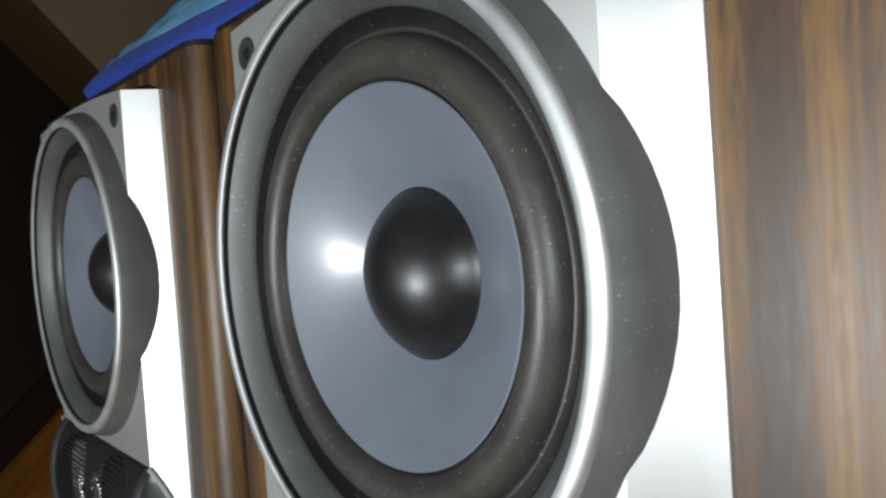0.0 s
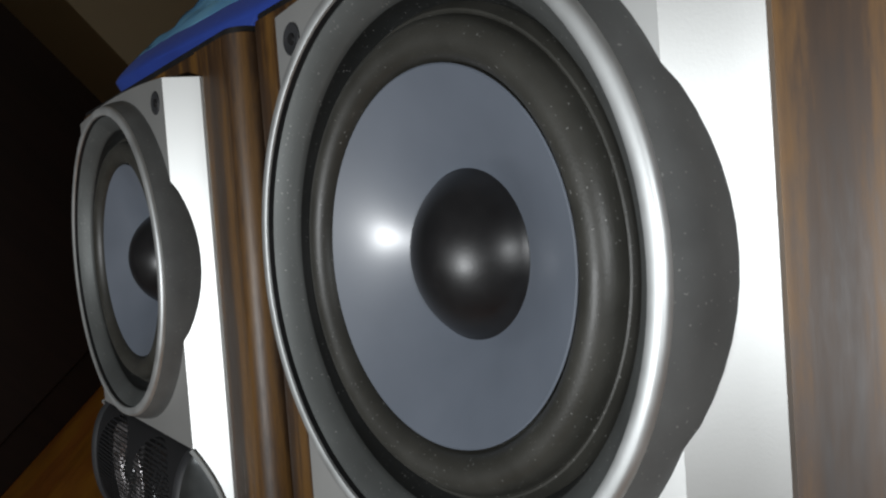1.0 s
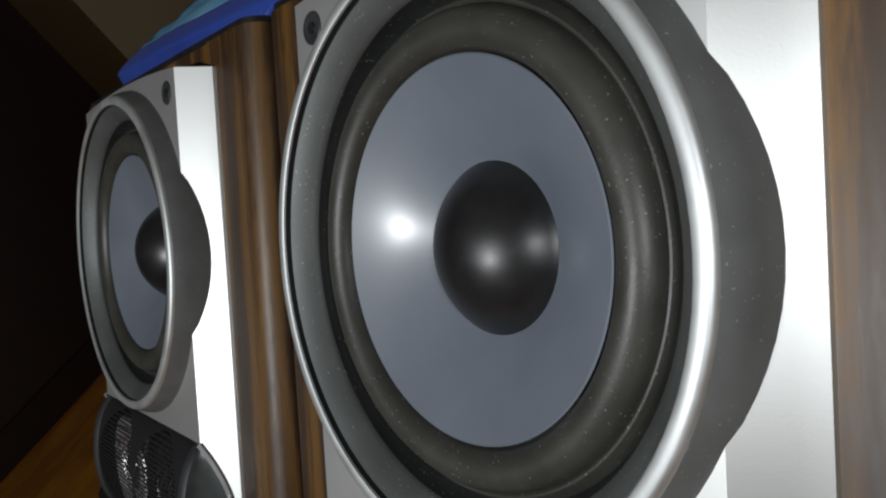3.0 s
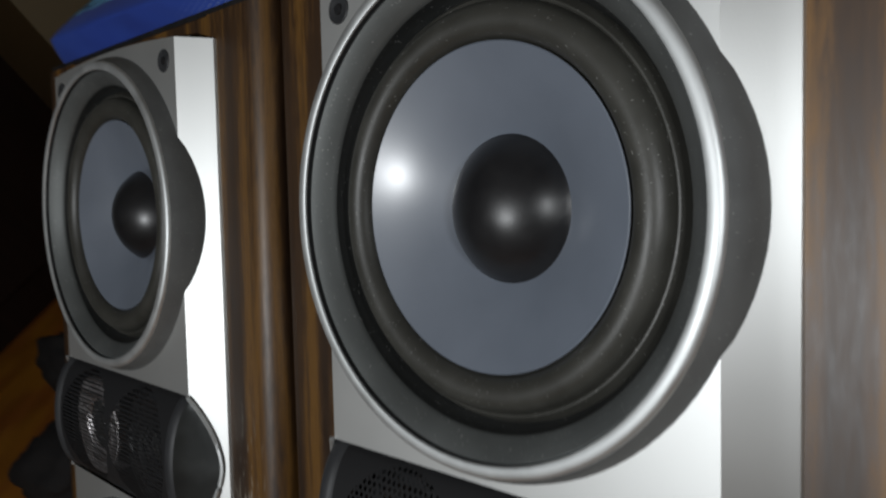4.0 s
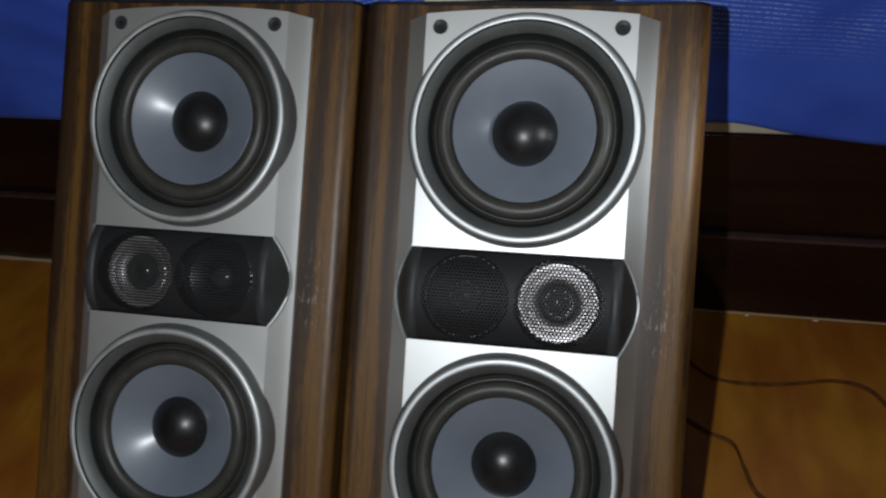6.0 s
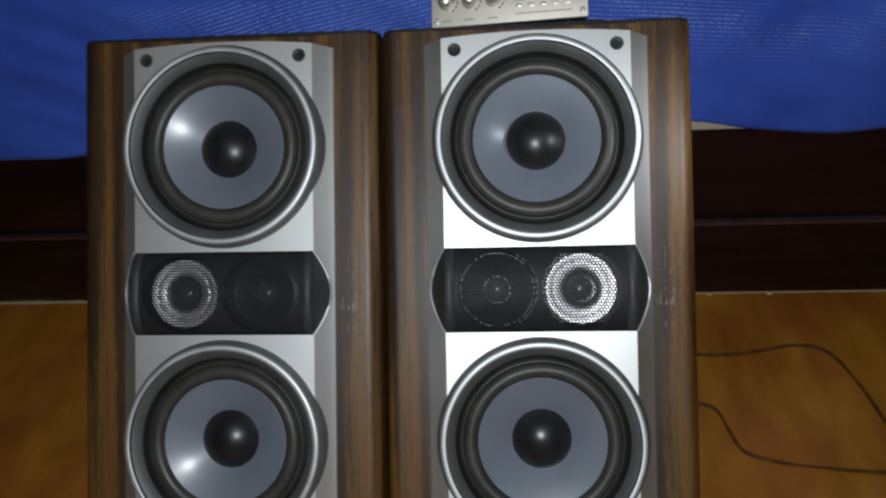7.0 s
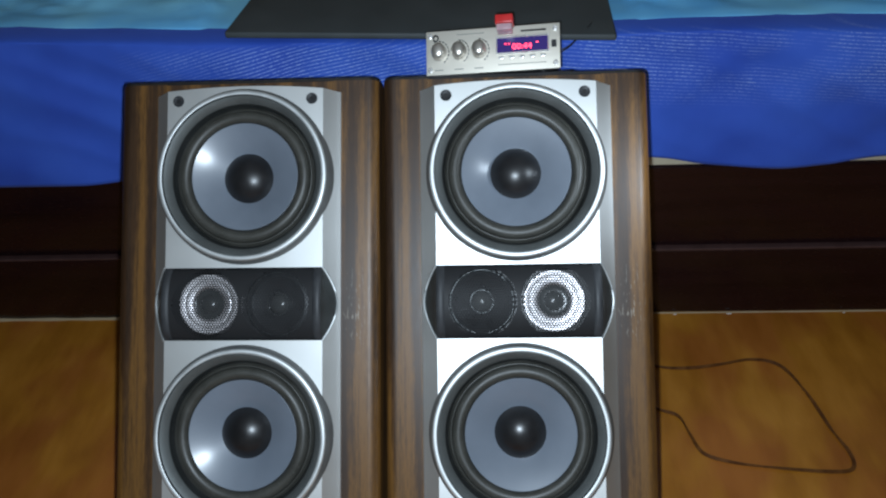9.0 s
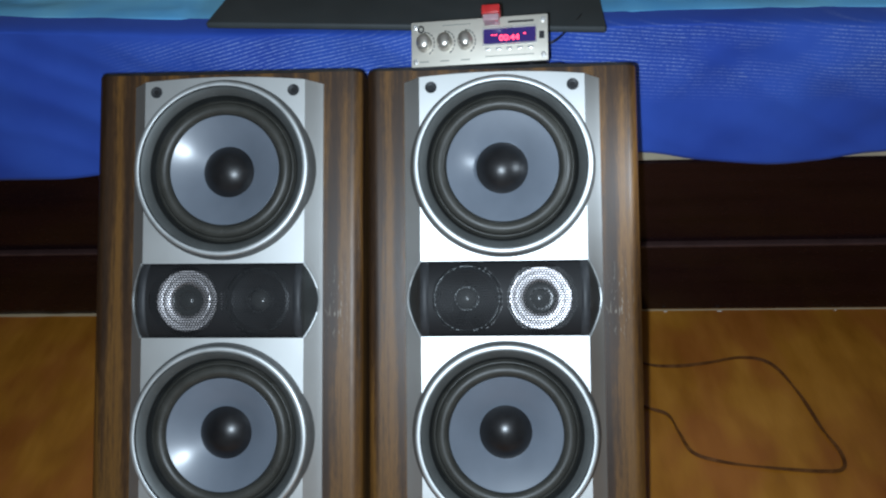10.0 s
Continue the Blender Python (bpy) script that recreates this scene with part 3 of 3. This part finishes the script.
def flank_y(x):
    return -PROUD + (PROUD - 0.0015) * (1 - (1 - max(0.0, (x - PLATE) / (BEVEL - PLATE))) ** 1.1)


def loudspeaker(matrix, mirror, label):
    """Two woofers with a covered tweeter pair between them; mirror swaps the tweeter pair."""
    sp = thing("loudspeaker", matrix, label, "loudspeaker", "pair of loudspeakers")
    part("cabinet", cabinet_bm(-1 if mirror else 1), VENEER, sp)
    part("top_panel", prism(cabinet_front(-1 if mirror else 1, 0.001), TOP - 0.003, TOP), BLACK, sp, "black edge panel")
    part("bottom_panel", prism(cabinet_front(-1 if mirror else 1, 0.001), -TALL, -TALL + 0.003), BLACK, sp)
    part("baffle", baffle_bm(), SILVER, sp, "silver painted baffle plate")
    for cz in WOOFERS:
        woofer = part("woofer", lathe(RING, 0, cz), WALL_GREY, sp, "woofer in a proud gunmetal ring")
        part("rim", lathe(RIM, 0, cz), RIM_SILVER, woofer, "bright silver rim")
        part("step", lathe(STEP, 0, cz), BLACK, woofer, "black inner step")
        part("funnel", lathe(FUNNEL, 0, cz), RING_GREY, woofer)
        part("throat", lathe(THROAT, 0, cz), THROAT_GREY, woofer)
        part("surround", lathe(SURROUND, 0, cz), RUBBER, woofer, "dusty rubber surround")
        part("cone", lathe(CONE_LINE, 0, cz), CONE, woofer, "glossy blue-grey cone")
        part("dust_cap", lathe(CAP_LINE, 0, cz), CAP, woofer, "glossy black dust cap")
    # grille pegs in the upper and lower corners
    for sx in (-1, 1):
        for z in (-0.0227, -TALL + 0.0227):
            x = sx * 0.069
            socket = part("grille_socket", lathe([(0.0058, -PROUD + 0.001), (0.0058, -PROUD - 0.0004), (0.0054, -PROUD - 0.0007), (0.0042, -PROUD - 0.0005), (0.0036, -PROUD - 0.0002), (0.0, -PROUD - 0.0002)], x, z, 28), SATIN_BLACK, sp)
            part("peg_hole", lathe([(0.0022, -PROUD - 0.0002), (0.0019, -PROUD - 0.0008), (0.0, -PROUD - 0.0009)], x, z, 20), BLACK, socket)
    # the tweeter panel: a perforated barrel with collars and pointed ends
    panel = part("tweeter_panel", sheet_of(lambda u, v: (-PLATE + 2 * PLATE * u, 0.004 if 0 < v < 1 else barrel_y(MID_LOW) + 0.001, MID_LOW + 0.0004 + (MID_TOP - MID_LOW - 0.0008) * v), 2, 14), BLACK, sp, "black tweeter panel behind a perforated cover")
    part("grille", sheet_of(lambda u, v: (-BARREL + 2 * BARREL * u, barrel_y(MID_LOW + (MID_TOP - MID_LOW) * v), MID_LOW + (MID_TOP - MID_LOW) * v), 2, 36), GRILLE, panel, "perforated black metal grille")
    for sx in (-1, 1):
        def collar(u, v, sx=sx):
            z = MID_LOW + (MID_TOP - MID_LOW) * v
            lift = 0.0016 * math.sin(math.pi * min(1, max(0, u))) ** 0.5
            return (sx * (BARREL + (PLATE - BARREL) * u), barrel_y(z) - lift, z)
        part("collar", sheet_of(collar, 6, 30), SATIN_BLACK, panel)
        def leaf(u, v, sx=sx):
            z = MID_LOW + (MID_TOP - MID_LOW) * v
            x1 = tip(z)
            y0, y1 = barrel_y(z), flank_y(x1) - 0.0012
            return (sx * (PLATE + (x1 - PLATE) * u), y0 + (y1 - y0) * (u ** 0.8), z)
        part("end_facet", sheet_of(leaf, 8, 30), FACET, panel, "dark silver almond-shaped facet")
        edge = [Vector((sx * (tip(z) + 0.0004), flank_y(tip(z)) - 0.0010, z)) for z in (MID_LOW + (MID_TOP - MID_LOW) * k / 30 for k in range(31))]
        part("edge_trim", tube(edge, 0.0012, 6), RIM_SILVER, panel, "thin silver edging")
    s = -1 if mirror else 1
    tw = [(0.0300, 0.001), (0.0300, -0.0152), (0.0294, -0.0160), (0.0246, -0.0160), (0.0241, -0.0157), (0.0230, -0.0157), (0.0225, -0.0160), (0.0176, -0.0157), (0.0164, -0.0150), (0.0150, -0.0128)]
    tweeter = part("tweeter", lathe(tw, s * 0.0346, MID, 64), TWEETER_METAL, sp, "bright ribbed tweeter ring behind the grille")
    part("dome", lathe([(0.0150, -0.0128), (0.0125, -0.0118), (0.0095, -0.0118)] + [(0.0095 * math.cos(a), -0.0118 - 0.0052 * math.sin(a)) for a in (math.pi / 2 * k / 8 for k in range(1, 8))] + [(0, -0.0170)], s * 0.0346, MID, 48), DOME, tweeter, "grey soft dome")
    mid = part("midrange", lathe([(0.0335, 0.001), (0.0335, -0.0120), (0.0318, -0.0140), (0.0300, -0.0120), (0.0270, -0.0132), (0.0240, -0.0116), (0.0120, -0.0040), (0.0105, -0.0060)], -s * 0.0360, MID, 64), DARK_CONE, sp, "dark cone driver behind the grille")
    # thin metal rings added to stand for the driver's circles of glints
    for r in (0.0312, 0.0112):
        part("ring", lathe([(r + 0.0005, -0.0135), (r + 0.0002, -0.0146), (r - 0.0002, -0.0146), (r - 0.0005, -0.0135)], -s * 0.0360, MID, 48), FACET, mid)
    part("cap", lathe([(0.0105, -0.0060), (0.0100, -0.0075)] + [(0.0092 * math.cos(a), -0.0080 - 0.0050 * math.sin(a)) for a in (math.pi / 2 * k / 8 for k in range(0, 8))] + [(0, -0.0130)], -s * 0.0360, MID, 40), DOME, mid)
    return sp


# both lean back against the bed, on their lower back edges
LEAN = Matrix.Translation((0, 0, 0.4914)) @ Matrix.Rotation(radians(-42), 4, "X")
loudspeaker(LEAN, False, "walnut-veneered two-woofer loudspeaker leaning back, carrying a small amplifier")
loudspeaker(LEAN @ pose(-0.2733, -0.0036, 0.0003, -0.04, 0.33, -0.27), True, "walnut-veneered two-woofer loudspeaker leaning back against the bed")

# ---------------------------------------------------------------- the amplifier
mat_pad = part("rubber_mat", box((-0.082, -0.055, 0.0), (0.082, 0.055, 0.0018), 0.0007, 1), BLACK, None)
AMP = LEAN @ pose(-0.0150, 0.066, TOP + 0.0002, 0, 0, -6.5)
mat_pad.matrix_world = AMP
tagged(mat_pad, "thin black rubber mat on the loudspeaker's top", "mat")


def text_bm(body, size):
    curve = bpy.data.curves.new("lettering", "FONT")
    curve.body, curve.size, curve.align_x, curve.align_y, curve.extrude = body, size, "CENTER", "CENTER", 0.0002
    ob = bpy.data.objects.new("lettering", curve)
    scene.collection.objects.link(ob)
    bpy.context.view_layer.update()
    me = bpy.data.meshes.new_from_object(ob.evaluated_get(bpy.context.evaluated_depsgraph_get()))
    bm = bmesh.new()
    bm.from_mesh(me)
    bpy.data.objects.remove(ob)
    bpy.data.meshes.remove(me)
    bpy.data.curves.remove(curve)
    return bm


def amplifier(matrix):
    a = thing("amplifier", matrix, "small brushed-aluminium stereo amplifier with three knobs and a red clock display", "amplifier")
    w, h, front = 0.0675, 0.0395, -0.058
    part("housing", box((-w + 0.002, front + 0.003, 0.003), (w - 0.002, 0.056, h), 0.001, 2), BLACK, a, "black metal housing")
    part("front_panel", box((-w, front, 0.002), (w, front + 0.003, h + 0.001), 0.0008, 2), BRUSHED, a)
    for x in (-0.05, 0.05):
        for y in (-0.045, 0.045):
            part("foot", lathe([(0.004, 0.0), (0.004, 0.003), (0.0, 0.003)], 0, 0, 16), BLACK, a).matrix_local = pose(x, y, 0.0, 90)
    for x in (-w + 0.0045, w - 0.0045):
        for z in (0.0065, h - 0.0035):
            part("screw", lathe([(0.0026, front), (0.0024, front - 0.0012), (0.0014, front - 0.0018), (0.0008, front - 0.0012), (0.0, front - 0.0012)], x, z, 18), CHROME, a)
    part("jack", lathe([(0.0032, front), (0.0032, front - 0.001), (0.002, front - 0.0012), (0.0016, front + 0.001), (0, front + 0.001)], -w + 0.010, h - 0.0055, 18), BLACK, a)
    for k in range(3):
        x, z = -w + 0.0135 + 0.0205 * k, 0.0215
        knob = part("knob", lathe([(0.0076, front), (0.0076, front - 0.002), (0.0070, front - 0.0025), (0.0070, front - 0.008), (0.0062, front - 0.0098), (0.0042, front - 0.0112), (0.0020, front - 0.0118), (0.0, front - 0.0119)], x, z, 40), KNOB, a, "polished metal knob")
        bm = bmesh.new()
        for q in range(8):
            ang = radians(-55 + 20 * q)
            p = Vector((x + 0.0098 * math.cos(ang), front - 0.0002, z + 0.0098 * math.sin(ang)))
            bmesh.ops.create_cube(bm, size=1, matrix=Matrix.Translation(p) @ Matrix.Rotation(-ang, 4, "Y") @ Matrix.Diagonal((0.0010, 0.0004, 0.0022, 1)))
        part("scale_mark", bm, BLACK, knob)
        part("lettering_bar", box((x - 0.005, front - 0.0003, 0.0058), (x + 0.004, front, 0.0066)), PRINT, a)
    screen = part("display", box((0.0050, front - 0.0012, 0.0180), (0.0555, front, 0.0302), 0.0005, 1), DISPLAY, a, "violet clock display")
    digits = part("digits", text_bm("00:44", 0.0062), DIGITS, screen, "red lit digits")
    digits.matrix_local = pose(0.0300, front - 0.0015, 0.0220, 90) @ Matrix.Diagonal((1.45, 1.1, 1, 1))
    for x in (0.0125, 0.0160, 0.0440):
        part("indicator", box((x, front - 0.0017, 0.0246), (x + 0.0022, front - 0.0012, 0.0252)), DIGITS, screen)
    for lo, hi in (((0.0036, 0.0304), (0.0569, 0.0318)), ((0.0036, 0.0164), (0.0569, 0.0178)), ((0.0036, 0.0179), (0.0048, 0.0303)), ((0.0557, 0.0179), (0.0569, 0.0303))):
        part("screen_edge", box((lo[0], front - 0.0014, lo[1]), (hi[0], front, hi[1]), 0.0004, 1), CHROME, a)
    for k in range(5):
        part("button", box((0.0065 + 0.0104 * k, front - 0.0016, 0.0122), (0.0118 + 0.0104 * k, front, 0.0148), 0.0006, 2), CHROME, a)
    part("card_slot", box((0.029, front - 0.0004, 0.0348), (0.054, front, 0.0363)), BLACK, a)
    part("mark", box((0.0590, front - 0.0004, 0.0200), (0.0640, front, 0.0262)), SATIN_BLACK, a)
    part("lettering_bar", box((-0.036, front - 0.0003, 0.0358), (-0.008, front, 0.0365)), PRINT, a)
    part("lettering_bar", box((0.006, front - 0.0003, 0.0074), (0.054, front, 0.0080)), PRINT, a)
    return a


AMP_FOOT = AMP @ Matrix.Translation((0, 0, 0.0018)) @ Matrix.Diagonal((1.03, 1, 1.22, 1))
amplifier(AMP_FOOT)
stick = thing("usb_stick", AMP_FOOT @ pose(0.0140, -0.066, 0.0395), "red plastic memory stick plugged into the amplifier", "memory stick")
part("body", box((-0.0088, -0.013, -0.0020), (0.0088, 0.004, 0.0055), 0.0012, 3), RED, stick)
part("end_cap", box((-0.0075, -0.0125, -0.0075), (0.0075, 0.003, -0.0022), 0.0008, 2), PINK_CAP, stick, "pale pink translucent end")
part("plug", box((-0.0060, 0.0032, -0.0050), (0.0060, 0.0078, -0.0005), 0.0004, 1), CHROME, stick)
wire_path = smooth_path([AMP_FOOT @ Vector(q) for q in ((0.055, 0.050, 0.040), (0.074, 0.050, 0.047), (0.090, 0.060, 0.062), (0.096, 0.064, 0.068), (0.100, 0.067, 0.073))])
wire = part("twin_wire", tube(wire_path, 0.0007), BLACK, None)
tube([p + Vector((0.002, 0, 0.0032)) for p in wire_path], 0.0007, bm=(bm := bmesh.new()))
part("strand", bm, BLACK, wire)
tagged(wire, "thin black twin wire running from the amplifier to the bed", "wire")

# ---------------------------------------------------------------- on the floor
run = [(0.10, 0.10), (0.140, 0.135), (0.163, 0.120), (0.186, 0.072), (0.215, 0.048), (0.255, 0.044), (0.301, 0.050), (0.352, 0.060), (0.389, 0.047), (0.409, -0.004),
       (0.420, -0.066), (0.430, -0.104), (0.424, -0.127), (0.396, -0.131), (0.335, -0.126), (0.281, -0.118), (0.246, -0.104), (0.235, -0.075), (0.226, -0.044), (0.203, -0.032), (0.165, -0.010), (0.12, 0.0)]
line_run = smooth_path([(x, y, 0.0026) for x, y in run], 12)


def strand_of(path, phase):
    """One of two strands that wind slowly about a path on the floor."""
    out = []
    for k, p in enumerate(path):
        d = (path[min(k + 1, len(path) - 1)] - path[max(k - 1, 0)]).normalized()
        side = d.cross(Vector((0, 0, 1))).normalized()
        a = phase + 2.6 * math.sin(k * 0.055) + 0.05 * k
        out.append(p + 0.0012 * math.cos(a) * side + Vector((0, 0, 0.0012 * math.sin(a))))
    return out


cord = thing("cable", Matrix.Identity(4), "thin brown twin speaker cable looped on the wooden floor", "cable")
for phase in (0.0, math.pi):
    part("strand", tube(strand_of(line_run, phase), 0.0013), CABLE, cord)


def lump(name, at, size, material, label, category, seed, squash=0.5):
    bm = bmesh.new()
    bmesh.ops.create_icosphere(bm, subdivisions=4, radius=1)
    for v in bm.verts:
        n = v.co.normalized()
        k = 1 + 0.28 * noise.noise(n * 1.7 + Vector((seed, 0, 0))) + 0.12 * noise.noise(n * 4.5 + Vector((0, seed, 0)))
        v.co = Vector((n.x * k * size[0], n.y * k * size[1], max(-0.35, n.z * k) * size[2]))
    low = min(v.co.z for v in bm.verts)
    for v in bm.verts:
        v.co.z -= low
    ob = part(name, bm, material, None, angle=60)
    ob.location = at
    return tagged(ob, label, category)


lump("crumpled_cloth", (-0.99, -0.17, 0), (0.10, 0.06, 0.05), DARK_CLOTH, "crumpled black cloth lying on the floor", "cloth", 3.0)
lump("crumpled_cloth", (-1.22, -0.02, 0), (0.09, 0.05, 0.06), DARK_CLOTH, "dark crumpled cloth on the floor beside the bed", "cloth", 8.0)
lump("plastic_bag", (-1.27, 0.12, 0), (0.08, 0.05, 0.05), PALE_BAG, "pale crumpled plastic bag on the floor", "bag", 5.0)
lump("crumpled_paper", (-1.36, 0.20, 0), (0.10, 0.06, 0.045), PINK_PAPER, "pinkish crumpled paper on the floor", "paper", 11.0)

wardrobe = thing("wardrobe", Matrix.Translation((-1.60, 0, 0)), "tall dark brown wooden wardrobe standing against the wall", "wardrobe")
part("body", box((-0.34, -1.30, 0.0), (-0.02, 0.405, 1.95), 0.004, 2), WARDROBE_WOOD, wardrobe)
for k in range(2):
    door = part("door", box((-0.0195, -1.29 + 0.848 * k, 0.08), (0.0, -1.29 + 0.844 * (k + 1), 1.93), 0.003, 2), WARDROBE_WOOD, wardrobe)
chest = thing("low_chest", Matrix.Translation((-1.72, 0, 0)), "low dark wooden chest against the beige wall", "chest")
part("body", box((-0.21, 0.42, 0.0), (0.12, 1.0, 0.11), 0.004, 2), WARDROBE_WOOD, chest)
part("lid", box((-0.215, 0.415, 0.111), (0.13, 1.01, 0.130), 0.003, 2), WARDROBE_WOOD, chest)

def bead(u, v):
    """A thin uneven bead of filler between the floor and the bed's lower board."""
    x = -0.93 + 1.75 * u
    high = (0.0034 if x < -0.2 else 0.0016) * (1 + 0.5 * noise.noise((x * 23, 1.0, 0.0)))
    return (x, BED_FACE - 0.0002 - high * math.cos(math.pi / 2 * v), high * math.sin(math.pi / 2 * v))


tagged(part("trim", sheet_of(bead, 160, 3), WALL_PAINT, None), "thin pale bead of filler along the foot of the bed", "trim", kind="structure")

# flecks of plaster along the foot of the bed
for k, x in enumerate((0.19, 0.262, 0.345, 0.52)):
    lump("plaster_fleck", (x, BED_FACE - 0.004, 0), (0.0015 + 0.0012 * (k % 3), 0.0008, 0.0009), CEILING_PAINT, "tiny white plaster fleck at the foot of the bed", "fleck", 20.0 + k)["group"] = "plaster flecks"
